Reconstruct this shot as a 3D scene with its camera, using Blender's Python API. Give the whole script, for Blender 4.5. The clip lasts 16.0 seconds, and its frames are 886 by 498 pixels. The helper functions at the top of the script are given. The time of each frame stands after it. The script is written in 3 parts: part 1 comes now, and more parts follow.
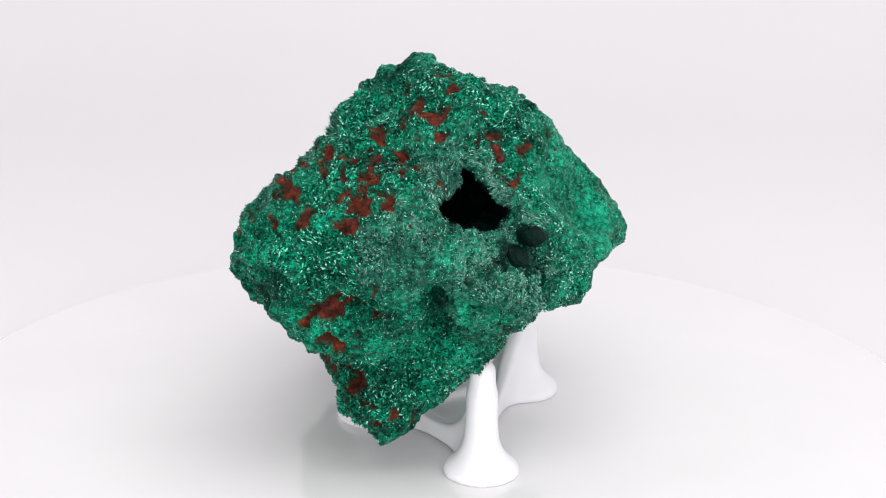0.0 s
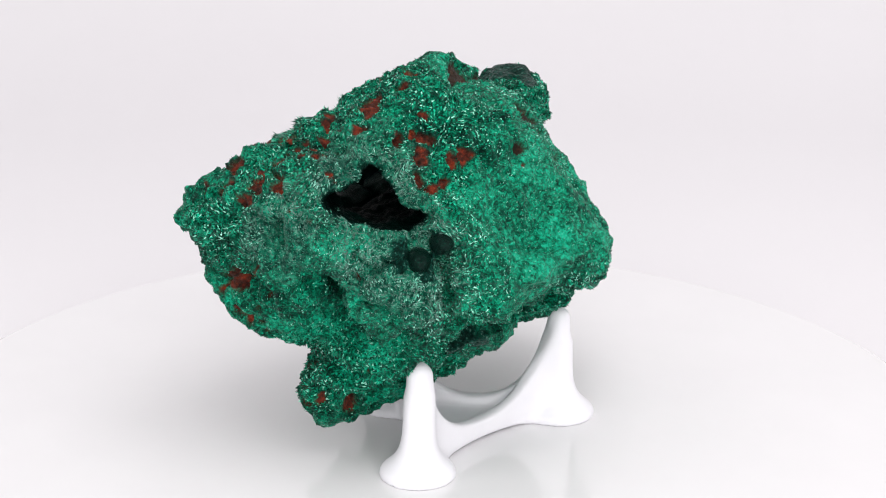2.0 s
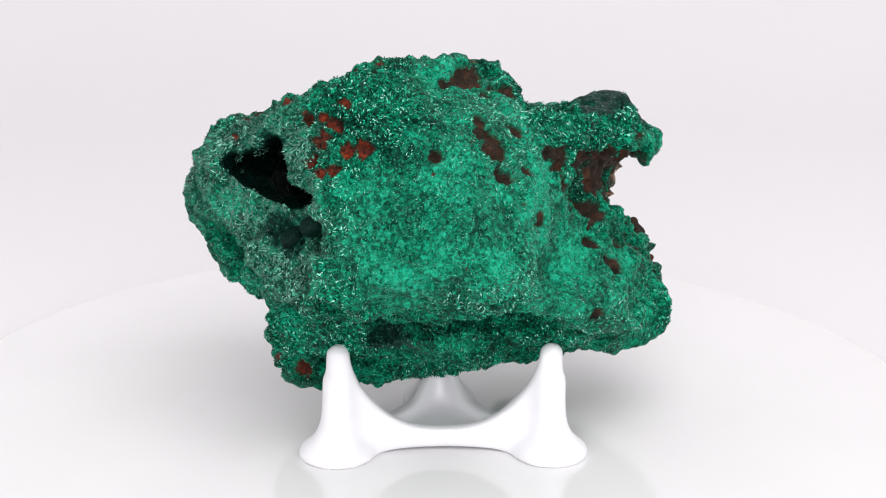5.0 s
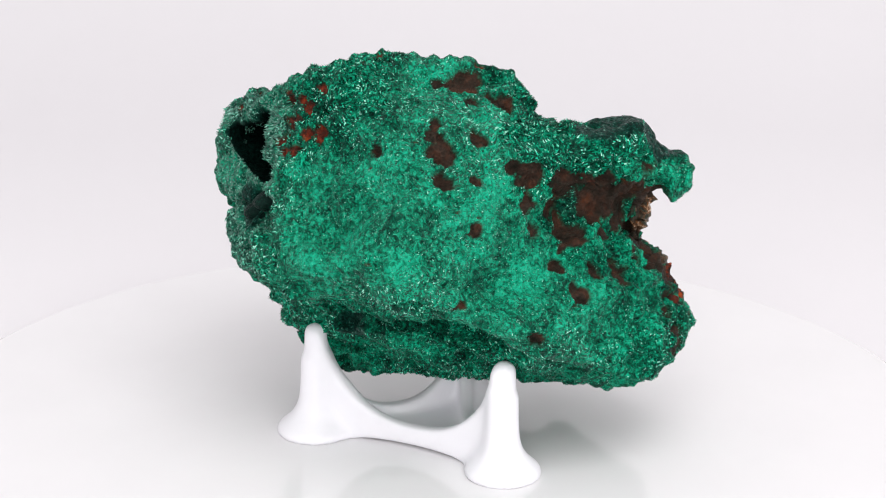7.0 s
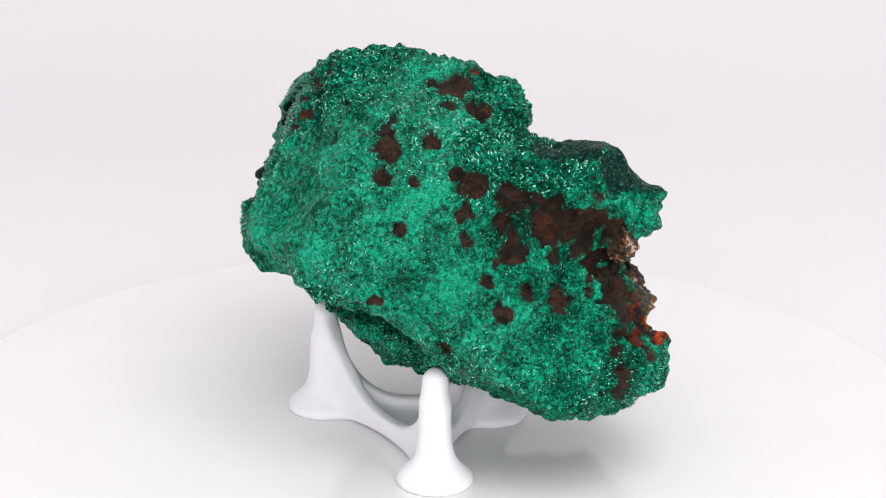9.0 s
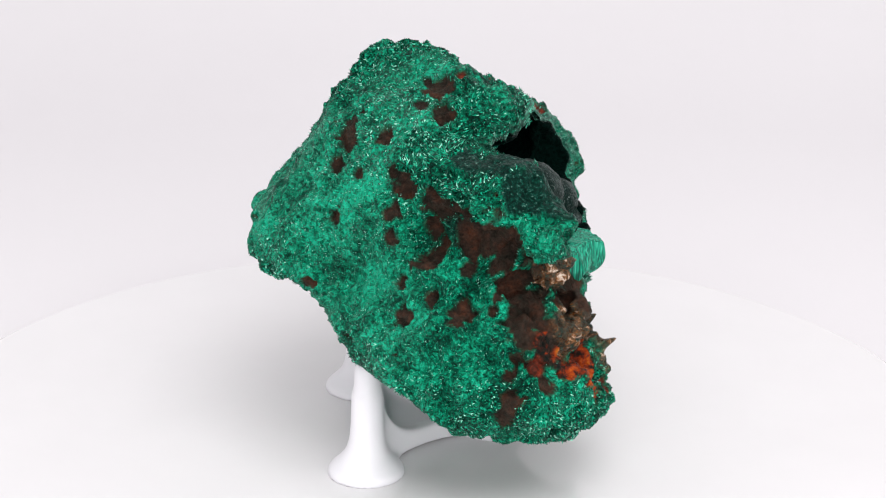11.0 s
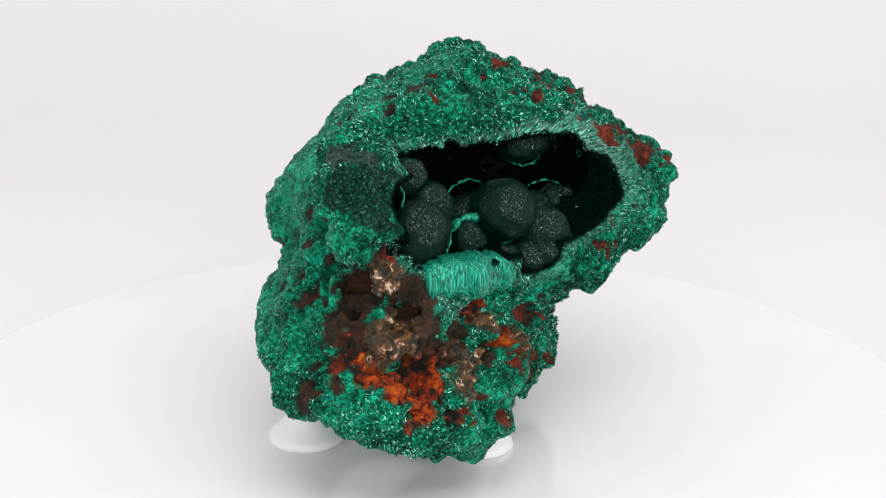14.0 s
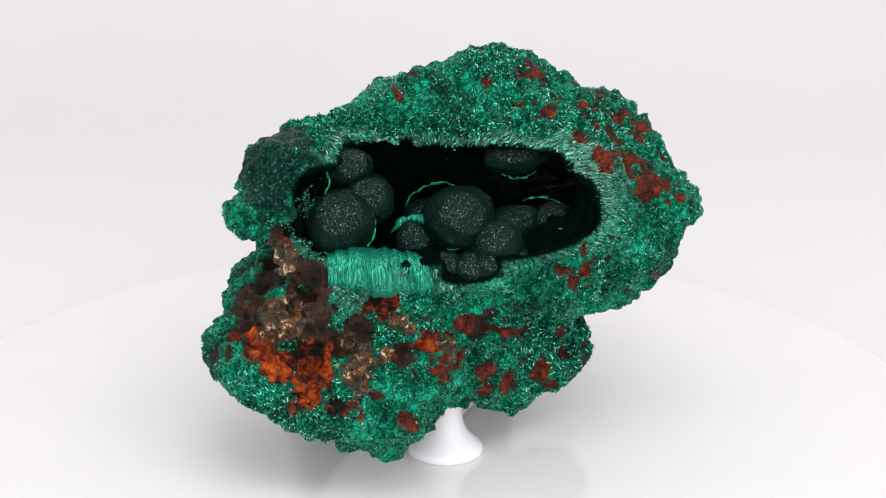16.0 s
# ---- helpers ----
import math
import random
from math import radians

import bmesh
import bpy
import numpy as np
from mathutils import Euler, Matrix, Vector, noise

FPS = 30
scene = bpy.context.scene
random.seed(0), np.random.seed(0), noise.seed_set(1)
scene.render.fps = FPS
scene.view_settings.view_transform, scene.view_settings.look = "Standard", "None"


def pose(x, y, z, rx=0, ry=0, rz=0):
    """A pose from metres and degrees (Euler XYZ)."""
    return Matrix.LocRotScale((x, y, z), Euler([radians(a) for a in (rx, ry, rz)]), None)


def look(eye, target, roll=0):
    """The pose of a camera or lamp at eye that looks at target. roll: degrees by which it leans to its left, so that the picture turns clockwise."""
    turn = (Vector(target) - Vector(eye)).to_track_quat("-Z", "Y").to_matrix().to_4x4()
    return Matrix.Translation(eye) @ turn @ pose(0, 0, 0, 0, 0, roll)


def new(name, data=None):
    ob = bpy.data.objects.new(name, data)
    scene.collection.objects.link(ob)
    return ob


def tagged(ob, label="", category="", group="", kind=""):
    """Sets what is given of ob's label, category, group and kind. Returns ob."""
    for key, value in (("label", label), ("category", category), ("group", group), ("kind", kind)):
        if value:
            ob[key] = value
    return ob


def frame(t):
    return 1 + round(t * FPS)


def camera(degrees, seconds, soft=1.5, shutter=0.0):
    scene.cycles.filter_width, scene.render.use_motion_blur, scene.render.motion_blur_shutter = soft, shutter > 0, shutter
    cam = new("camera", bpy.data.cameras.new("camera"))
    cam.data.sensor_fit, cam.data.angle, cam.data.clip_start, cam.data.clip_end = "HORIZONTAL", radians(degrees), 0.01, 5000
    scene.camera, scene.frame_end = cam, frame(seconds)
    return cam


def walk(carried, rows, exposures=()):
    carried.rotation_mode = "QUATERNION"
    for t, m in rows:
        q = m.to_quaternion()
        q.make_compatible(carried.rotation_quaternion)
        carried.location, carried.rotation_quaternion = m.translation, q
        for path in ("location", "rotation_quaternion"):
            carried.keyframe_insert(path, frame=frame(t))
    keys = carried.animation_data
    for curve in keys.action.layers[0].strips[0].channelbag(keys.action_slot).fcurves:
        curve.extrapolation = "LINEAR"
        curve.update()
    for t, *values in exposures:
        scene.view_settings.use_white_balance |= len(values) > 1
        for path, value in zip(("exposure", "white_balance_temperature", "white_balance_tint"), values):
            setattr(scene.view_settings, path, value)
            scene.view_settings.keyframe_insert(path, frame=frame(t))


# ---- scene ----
cam = camera(22.704, 16.0, soft=1.1)
eye = pose(0, -0.522, 0.2303, 90 - 19.2476, 0, -0.2155) @ pose(0, 0, 0, 0, 0, 0.7996)
walk(cam, [(0.0, eye), (16.0, eye)])

# ---- world and light ----
world = bpy.data.worlds.new("studio_air")
scene.world = world
world.use_nodes = True
world.node_tree.nodes["Background"].inputs[0].default_value = (0.95, 0.925, 0.94, 1)
world.node_tree.nodes["Background"].inputs[1].default_value = 0.82


def softbox(name, at, target, wide, high, watts, colour):
    lamp = bpy.data.lights.new(name, "AREA")
    lamp.shape, lamp.size, lamp.size_y = "RECTANGLE", wide, high
    lamp.energy, lamp.color = watts, colour
    ob = new(name, lamp)
    ob.matrix_world = look(at, target)
    return ob


softbox("softbox_key", (0.13, -0.38, 0.70), (0, 0, 0.03), 0.60, 0.45, 3.1, (1.0, 0.99, 0.985))
softbox("softbox_front", (0.08, -0.85, 0.30), (0, 0, 0.03), 0.9, 0.45, 3.3, (1.0, 0.99, 0.99))
# Unseen lamp added only to brighten the paper behind the turntable
softbox("backdrop_fill", (0.15, 0.10, 0.95), (0.05, 0.45, 0.1), 0.6, 0.3, 0.1, (1.0, 0.985, 0.99))


# ---- materials ----
class Mat:
    """Small helper that wires a procedural material."""

    def __init__(self, name, rough=0.5, metal=0.0, spec=0.5):
        self.m = bpy.data.materials.new(name)
        self.m.use_nodes = True
        self.n = self.m.node_tree.nodes
        self.b = self.n["Principled BSDF"]
        self.b.inputs["Roughness"].default_value = rough
        self.b.inputs["Metallic"].default_value = metal
        self.b.inputs["Specular IOR Level"].default_value = spec

    def link(self, a, b):
        self.m.node_tree.links.new(a, b)

    def coords(self):
        return self.n.new("ShaderNodeTexCoord").outputs["Object"]

    def noise(self, scale, detail=4.0, rough=0.55, dist=0.0):
        t = self.n.new("ShaderNodeTexNoise")
        t.inputs["Scale"].default_value, t.inputs["Detail"].default_value = scale, detail
        t.inputs["Roughness"].default_value, t.inputs["Distortion"].default_value = rough, dist
        self.link(self.coords(), t.inputs["Vector"])
        return t.outputs["Fac"]

    def voronoi(self, scale, what="Distance"):
        t = self.n.new("ShaderNodeTexVoronoi")
        t.inputs["Scale"].default_value = scale
        self.link(self.coords(), t.inputs["Vector"])
        return t.outputs[what]

    def attribute(self, name):
        t = self.n.new("ShaderNodeAttribute")
        t.attribute_name = name
        return t.outputs["Fac"]

    def island(self):
        return self.n.new("ShaderNodeNewGeometry").outputs["Random Per Island"]

    def ramp(self, fac, stops):
        t = self.n.new("ShaderNodeValToRGB")
        e = t.color_ramp.elements
        while len(e) < len(stops):
            e.new(0.5)
        for s, (p, c) in zip(e, stops):
            s.position, s.color = p, (*c, 1) if len(c) == 3 else c
        self.link(fac, t.inputs[0])
        return t.outputs[0]

    def mix(self, fac, a, b, blend="MIX"):
        t = self.n.new("ShaderNodeMix")
        t.data_type, t.blend_type = "RGBA", blend
        for socket, v in ((t.inputs[0], fac), (t.inputs[6], a), (t.inputs[7], b)):
            if isinstance(v, (int, float)):
                socket.default_value = v
            elif isinstance(v, tuple):
                socket.default_value = (*v, 1)
            else:
                self.link(v, socket)
        return t.outputs[2]

    def math(self, op, a, b=0.0):
        t = self.n.new("ShaderNodeMath")
        t.operation = op
        for socket, v in ((t.inputs[0], a), (t.inputs[1], b)):
            if isinstance(v, (int, float)):
                socket.default_value = v
            else:
                self.link(v, socket)
        return t.outputs[0]

    def colour(self, c):
        if isinstance(c, tuple):
            self.b.inputs["Base Color"].default_value = (*c, 1)
        else:
            self.link(c, self.b.inputs["Base Color"])

    def rough(self, fac, lo, hi):
        t = self.n.new("ShaderNodeMapRange")
        t.inputs[3].default_value, t.inputs[4].default_value = lo, hi
        self.link(fac, t.inputs[0])
        self.link(t.outputs[0], self.b.inputs["Roughness"])

    def bump(self, height, strength, distance):
        t = self.n.new("ShaderNodeBump")
        t.inputs["Strength"].default_value, t.inputs["Distance"].default_value = strength, distance
        self.link(height, t.inputs["Height"])
        self.link(t.outputs[0], self.b.inputs["Normal"])


def paper_material():
    m = Mat("white_paper", 0.85, 0.0, 0.3)
    m.colour(m.ramp(m.noise(3.0), [(0.3, (0.775, 0.757, 0.776)), (0.7, (0.805, 0.789, 0.806))]))
    m.bump(m.noise(900.0), 0.1, 0.0003)
    return m.m


def acrylic_material():
    m = Mat("white_acrylic", 0.12, 0.0, 0.5)
    m.colour(m.ramp(m.noise(25.0), [(0.3, (0.79, 0.78, 0.79)), (0.7, (0.815, 0.805, 0.815))]))
    m.rough(m.noise(60.0), 0.08, 0.16)
    return m.m


def plastic_material():
    m = Mat("white_moulded_plastic", 0.42, 0.0, 0.45)
    m.colour(m.ramp(m.noise(120.0), [(0.3, (0.88, 0.87, 0.91)), (0.7, (0.91, 0.90, 0.94))]))
    m.b.inputs["Subsurface Weight"].default_value = 0.15
    m.b.inputs["Subsurface Radius"].default_value = (0.003, 0.003, 0.003)
    m.bump(m.noise(1500.0), 0.08, 0.0002)
    return m.m


def green(m, fac):
    return m.ramp(fac, [(0.44, (0.0006, 0.009, 0.006)), (0.52, (0.001, 0.075, 0.041)),
                        (0.575, (0.002, 0.24, 0.122)), (0.66, (0.012, 0.56, 0.33))])


def specimen_material():
    """Fibrous malachite with iron-oxide matrix, ochre, red staining, glossy crust and painted cavity shade where the
    attributes say so.
    """
    m = Mat("fibrous_malachite", 0.5, 0.0, 0.2)
    m.b.inputs["Specular Tint"].default_value = (0.35, 1.0, 0.8, 1)
    broad, fine = m.noise(90.0, 3.0), m.noise(800.0, 5.0, 0.75, 0.8)
    tone = m.math("ADD", m.math("MULTIPLY", broad, 0.34), m.math("MULTIPLY", fine, 0.70))
    tone = m.math("ADD", tone, m.math("MULTIPLY", m.attribute("plush"), 0.040))
    c = green(m, m.math("ADD", tone, 0.012))
    # Silky sheen of end-on fibres, put into the colour as pale grey-green
    silver_sheen = m.ramp(m.noise(800.0, 5.0, 0.75), [(0.40, (0.003, 0.03, 0.022)), (0.54, (0.02, 0.15, 0.10)), (0.70, (0.22, 0.42, 0.34))])
    c = m.mix(m.math("MULTIPLY", m.attribute("silver_sheen"), 0.5), c, silver_sheen)
    # Dark velvety fibre; the pale top stop is sparkle painted as specks
    velvet_shade = m.ramp(m.noise(1300.0, 3.0, 0.7), [(0.45, (0.0007, 0.006, 0.0045)), (0.55, (0.002, 0.035, 0.024)), (0.62, (0.012, 0.09, 0.065)), (0.70, (0.24, 0.36, 0.31))])
    c = m.mix(m.attribute("velvet_shade"), c, velvet_shade)
    iron = m.ramp(m.noise(240.0, 6.0, 0.7), [(0.32, (0.014, 0.008, 0.006)), (0.5, (0.042, 0.020, 0.015)), (0.64, (0.085, 0.030, 0.018)), (0.78, (0.16, 0.045, 0.016))])
    red = m.ramp(m.noise(420.0, 5.0, 0.7), [(0.34, (0.02, 0.007, 0.006)), (0.48, (0.10, 0.018, 0.011)), (0.60, (0.24, 0.030, 0.013)), (0.74, (0.42, 0.08, 0.015))])
    iron = m.mix(m.attribute("red"), iron, red)
    glow = m.math("ADD", m.math("MULTIPLY", m.noise(150.0, 3.0), 0.5), m.math("MULTIPLY", m.noise(560.0, 5.0, 0.7, 0.5), 0.5))
    ochre = m.ramp(glow, [(0.42, (0.010, 0.006, 0.006)), (0.48, (0.05, 0.012, 0.008)), (0.52, (0.26, 0.026, 0.006)), (0.58, (0.46, 0.065, 0.006)), (0.66, (0.55, 0.16, 0.012))])
    iron = m.mix(m.attribute("ochre"), iron, ochre)
    # Brown crust; its palest stop paints the glossy highlights on
    crust = m.ramp(m.noise(380.0, 6.0, 0.75, 0.8), [(0.38, (0.014, 0.007, 0.006)), (0.48, (0.060, 0.022, 0.011)), (0.55, (0.16, 0.055, 0.020)), (0.59, (0.36, 0.12, 0.02)), (0.625, (0.88, 0.70, 0.58))])
    iron = m.mix(m.attribute("crust"), iron, crust)
    c = m.mix(m.attribute("iron"), c, iron)
    # Shade of the cavity painted on: walls nearly black, with little gloss
    c = m.mix(m.attribute("cave_shade"), c, m.ramp(m.noise(1200.0), [(0.4, (0.0006, 0.003, 0.0024)), (0.7, (0.0015, 0.010, 0.0075))]))
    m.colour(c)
    shine = m.math("ADD", 0.22, m.math("MULTIPLY", m.attribute("crust"), 0.5))
    m.link(m.math("SUBTRACT", shine, m.math("MULTIPLY", m.attribute("cave_shade"), 0.2)), m.b.inputs["Specular IOR Level"])
    gloss = m.math("SUBTRACT", m.noise(1100.0, 2.0), m.math("MULTIPLY", m.attribute("crust"), 0.35))
    m.rough(m.math("ADD", gloss, m.math("MULTIPLY", m.attribute("iron"), 0.15)), 0.12, 0.75)
    m.bump(m.math("ADD", m.noise(1400.0, 3.0, 0.7, 1.2), m.math("MULTIPLY", m.voronoi(1100.0), 0.6)), 1.0, 0.0009)
    return m.m


def needle_material():
    m = Mat("silky_malachite_needles", 0.3, 0.0, 0.4)
    m.b.inputs["Specular Tint"].default_value = (0.4, 1.0, 0.82, 1)
    # Sparkle is painted in: the last stop turns a few needles mint white
    c = m.ramp(m.island(), [(0.0, (0.001, 0.010, 0.007)), (0.48, (0.0015, 0.065, 0.036)), (0.72, (0.003, 0.28, 0.145)), (0.88, (0.012, 0.54, 0.32)), (0.97, (0.38, 0.85, 0.68))])
    # The same painted sheen greys the needles
    m.colour(m.mix(m.math("MULTIPLY", m.attribute("silver_sheen"), 0.5), c, (0.22, 0.38, 0.32)))
    m.rough(m.noise(500.0), 0.1, 0.4)
    return m.m


def ball_material():
    m = Mat("dark_velvet_malachite", 0.3, 0.0, 0.14)
    m.b.inputs["Specular Tint"].default_value = (0.6, 1.0, 0.88, 1)
    m.b.inputs["Sheen Weight"].default_value, m.b.inputs["Sheen Roughness"].default_value = 0.025, 0.3
    m.b.inputs["Sheen Tint"].default_value = (0.03, 0.6, 0.35, 1)
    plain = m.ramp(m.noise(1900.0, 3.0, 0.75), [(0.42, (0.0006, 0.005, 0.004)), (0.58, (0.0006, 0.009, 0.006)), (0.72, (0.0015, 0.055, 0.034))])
    # Speckled highlight of the knobs, put into the colour as pale grey
    glint_specks = m.ramp(m.noise(2100.0, 3.0, 0.8), [(0.46, (0.0008, 0.006, 0.005)), (0.54, (0.004, 0.014, 0.012)), (0.625, (0.07, 0.10, 0.092)), (0.70, (0.42, 0.48, 0.45))])
    m.colour(m.mix(m.attribute("crown_glint"), plain, glint_specks))
    m.rough(m.noise(1400.0, 2.0), 0.15, 0.55)
    m.bump(m.noise(1900.0, 3.0, 0.7), 0.8, 0.0005)
    return m.m


def fibre_material():
    m = Mat("bright_malachite_fibre", 0.3, 0.0, 0.5)
    m.b.inputs["Specular Tint"].default_value = (0.5, 1.0, 0.85, 1)
    stretch = m.n.new("ShaderNodeMapping")
    stretch.inputs["Scale"].default_value = (1.0, 1.0, 0.07)
    m.link(m.coords(), stretch.inputs["Vector"])
    grainy = m.n.new("ShaderNodeTexNoise")
    grainy.inputs["Scale"].default_value, grainy.inputs["Detail"].default_value = 2800.0, 5.0
    m.link(stretch.outputs[0], grainy.inputs["Vector"])
    m.colour(m.ramp(grainy.outputs["Fac"], [(0.34, (0.001, 0.04, 0.026)), (0.46, (0.002, 0.13, 0.08)), (0.58, (0.006, 0.34, 0.20)), (0.70, (0.10, 0.56, 0.40))]))
    m.rough(m.noise(700.0), 0.2, 0.55)
    m.bump(m.noise(1500.0, 3.0, 0.7), 0.5, 0.0004)
    return m.m


PAPER, ACRYLIC, PLASTIC = paper_material(), acrylic_material(), plastic_material()
SPECIMEN, NEEDLE, BALL, FIBRE = specimen_material(), needle_material(), ball_material(), fibre_material()


# ---- mesh helpers ----
def mesh_object(name, verts, faces, material, parent=None, smooth=True, label=""):
    me = bpy.data.meshes.new(name)
    me.from_pydata(np.asarray(verts).tolist(), [], np.asarray(faces).tolist() if isinstance(faces, np.ndarray) else faces)
    me.materials.append(material)
    me.update()
    if smooth:
        me.polygons.foreach_set("use_smooth", np.ones(len(me.polygons), bool))
    ob = new(name, me)
    if parent:
        ob.parent = parent
    if label:
        ob["label"] = label
    return ob


def part(name, bm, material, parent, label=""):
    me = bpy.data.meshes.new(name)
    bm.to_mesh(me)
    bm.free()
    me.materials.append(material)
    me.polygons.foreach_set("use_smooth", np.ones(len(me.polygons), bool))
    ob = new(name, me)
    ob.parent = parent
    if label:
        ob["label"] = label
    return ob


TABLE = np.random.default_rng(5).random((48, 48, 48)).astype(np.float32)


def grain(p, size, seed=0):
    """Smooth value noise in -1..1 at points p, with cells of that size."""
    q = np.asarray(p) / size + 11.3 * seed
    i = np.floor(q).astype(int)
    f = (q - i)
    f = f * f * (3 - 2 * f)
    out = 0
    for dx in (0, 1):
        for dy in (0, 1):
            for dz in (0, 1):
                w = (f[:, 0] if dx else 1 - f[:, 0]) * (f[:, 1] if dy else 1 - f[:, 1]) * (f[:, 2] if dz else 1 - f[:, 2])
                out = out + w * TABLE[(i[:, 0] + dx) % 48, (i[:, 1] + dy) % 48, (i[:, 2] + dz) % 48]
    return 2 * out - 1


def skin(field, low, step):
    """The surface where a field on a grid changes sign: vertices and quads."""
    ins = field < 0
    nx, ny, nz = field.shape
    count = np.zeros((nx - 1, ny - 1, nz - 1), np.int8)
    corners = [(a, b, c) for a in (0, 1) for b in (0, 1) for c in (0, 1)]
    for a, b, c in corners:
        count += ins[a:nx - 1 + a, b:ny - 1 + b, c:nz - 1 + c]
    cells = np.argwhere((count > 0) & (count < 8))
    total, hits = np.zeros((len(cells), 3)), np.zeros(len(cells))
    value = {k: field[tuple((cells + k).T)] for k in corners}
    for k in corners:
        for axis in range(3):
            if k[axis] == 0:
                far = list(k)
                far[axis] = 1
                va, vb = value[k], value[tuple(far)]
                cross = (va < 0) != (vb < 0)
                s = np.where(cross, va / np.where(cross, va - vb, 1), 0)
                point = np.tile(np.array(k, float), (len(cells), 1))
                point[:, axis] = s
                total += np.where(cross[:, None], point, 0)
                hits += cross
    verts = np.asarray(low) + step * (cells + total / hits[:, None])
    index = np.full(count.shape, -1, np.int64)
    index[tuple(cells.T)] = np.arange(len(cells))
    quads = []
    for axis in range(3):
        u, v = (axis + 1) % 3, (axis + 2) % 3
        a = [slice(None)] * 3
        b = [slice(None)] * 3
        a[axis], b[axis] = slice(0, -1), slice(1, None)
        first = ins[tuple(a)]
        at = np.argwhere(first != ins[tuple(b)])
        at = at[(at[:, u] > 0) & (at[:, v] > 0) & (at[:, u] < field.shape[u] - 1) & (at[:, v] < field.shape[v] - 1)]
        du, dv = np.eye(3, dtype=int)[u], np.eye(3, dtype=int)[v]
        ring = np.stack([index[tuple((at - du * m - dv * n).T)] for m, n in ((1, 1), (0, 1), (0, 0), (1, 0))], 1)
        flip = ~first[tuple(at.T)]
        ring[flip] = ring[flip][:, ::-1]
        quads.append(ring)
    return verts, np.concatenate(quads)


def normals_of(verts, quads):
    n = np.cross(verts[quads[:, 2]] - verts[quads[:, 0]], verts[quads[:, 3]] - verts[quads[:, 1]])
    out = np.zeros_like(verts)
    for k in range(4):
        np.add.at(out, quads[:, k], n)
    return out / np.maximum(np.linalg.norm(out, axis=1, keepdims=True), 1e-12)


class Clay:
    """A field on a grid to which rounded lobes are added and from which hollows are cut; centimetres and degrees."""

    def __init__(self, low, high, step, soft):
        self.low, self.step, self.soft = np.array(low) / 100, step, soft
        self.axes = [np.arange(a / 100, b / 100, step) for a, b in zip(low, high)]
        self.sum = np.full([len(a) for a in self.axes], math.exp(-12.0), np.float32)

    def _lobe(self, x, y, z, a, b, c, rx, ry, rz, reach):
        size = np.array((a, b, c)) / 100
        r = size.max() * 1.75 + reach
        box = [slice(*np.searchsorted(ax, (o / 100 - r, o / 100 + r))) for ax, o in zip(self.axes, (x, y, z))]
        g = np.meshgrid(*[ax[s] - o / 100 for ax, s, o in zip(self.axes, box, (x, y, z))], indexing="ij", sparse=True)
        m = np.array(Euler([radians(v) for v in (rx, ry, rz)]).to_matrix())
        q = 0
        for k in range(3):
            v = np.abs(g[0] * m[0, k] + g[1] * m[1, k] + g[2] * m[2, k]) / size[k]
            q = q + v * v * v
        return tuple(box), (np.cbrt(q) - 1) * (0.6 * size.min() + 0.4 * size.mean())

    def add(self, *lobe):
        box, f = self._lobe(*lobe, 8 * self.soft)
        self.sum[box] += np.exp(np.clip(-f / self.soft, -30, 25)).astype(np.float32)

    def field(self):
        return -self.soft * np.log(self.sum)

    def cut(self, field, *lobe, soft=0.0008):
        box, f = self._lobe(*lobe, 0.004)
        d = field[box]
        h = np.clip(0.5 - 0.5 * (f + d) / soft, 0, 1) if soft else (f < -d)
        field[box] = d * (1 - h) - f * h + soft * h * (1 - h)


# ---- setting ----
def backdrop():
    """White paper: a floor that sweeps up into a wall behind the turntable."""
    profile = [(-1.6, -0.006), (0.30, -0.006)]
    for k in range(1, 13):
        a = radians(7.5 * k)
        profile.append((0.30 + 0.35 * math.sin(a), 0.344 - 0.35 * math.cos(a)))
    profile.append((0.65, 1.6))
    verts, faces = [], []
    for y, z in profile:
        verts += [(-1.6, y, z), (1.6, y, z)]
    for k in range(len(profile) - 1):
        faces.append((2 * k, 2 * k + 1, 2 * k + 3, 2 * k + 2))
    ob = mesh_object("backdrop", verts, faces, PAPER)
    return tagged(ob, "white seamless paper sweep behind the turntable", "backdrop", kind="structure")


def lathe(profile, count=96):
    verts, faces = [], []
    for r, z in profile:
        for k in range(count):
            a = 2 * math.pi * k / count
            verts.append((r * math.cos(a), r * math.sin(a), z))
    for j in range(len(profile) - 1):
        for k in range(count):
            n = (k + 1) % count
            faces.append((j * count + k, j * count + n, (j + 1) * count + n, (j + 1) * count + k))
    faces.append(tuple(range(count))[::-1])
    faces.append(tuple(range((len(profile) - 1) * count, len(profile) * count)))
    return verts, faces


def turntable():
    top = new("turntable")
    r = 0.136
    verts, faces = lathe([(r - 0.001, -0.0055), (r, -0.0045), (r, -0.0022), (r - 0.0007, -0.0008), (r - 0.0022, 0.0)], 160)
    disc = mesh_object("disc", verts, faces, ACRYLIC, top)
    disc.data.polygons[-1].use_smooth = False
    verts, faces = lathe([(0.12, -0.0059), (0.12, -0.0055)], 64)
    mesh_object("foot", verts, faces, PLASTIC, top)
    return tagged(top, "round glossy white turntable on the paper", "turntable")


PEGS = ((0.0119, -0.0276), (0.0235, 0.0234), (-0.0149, 0.0056))


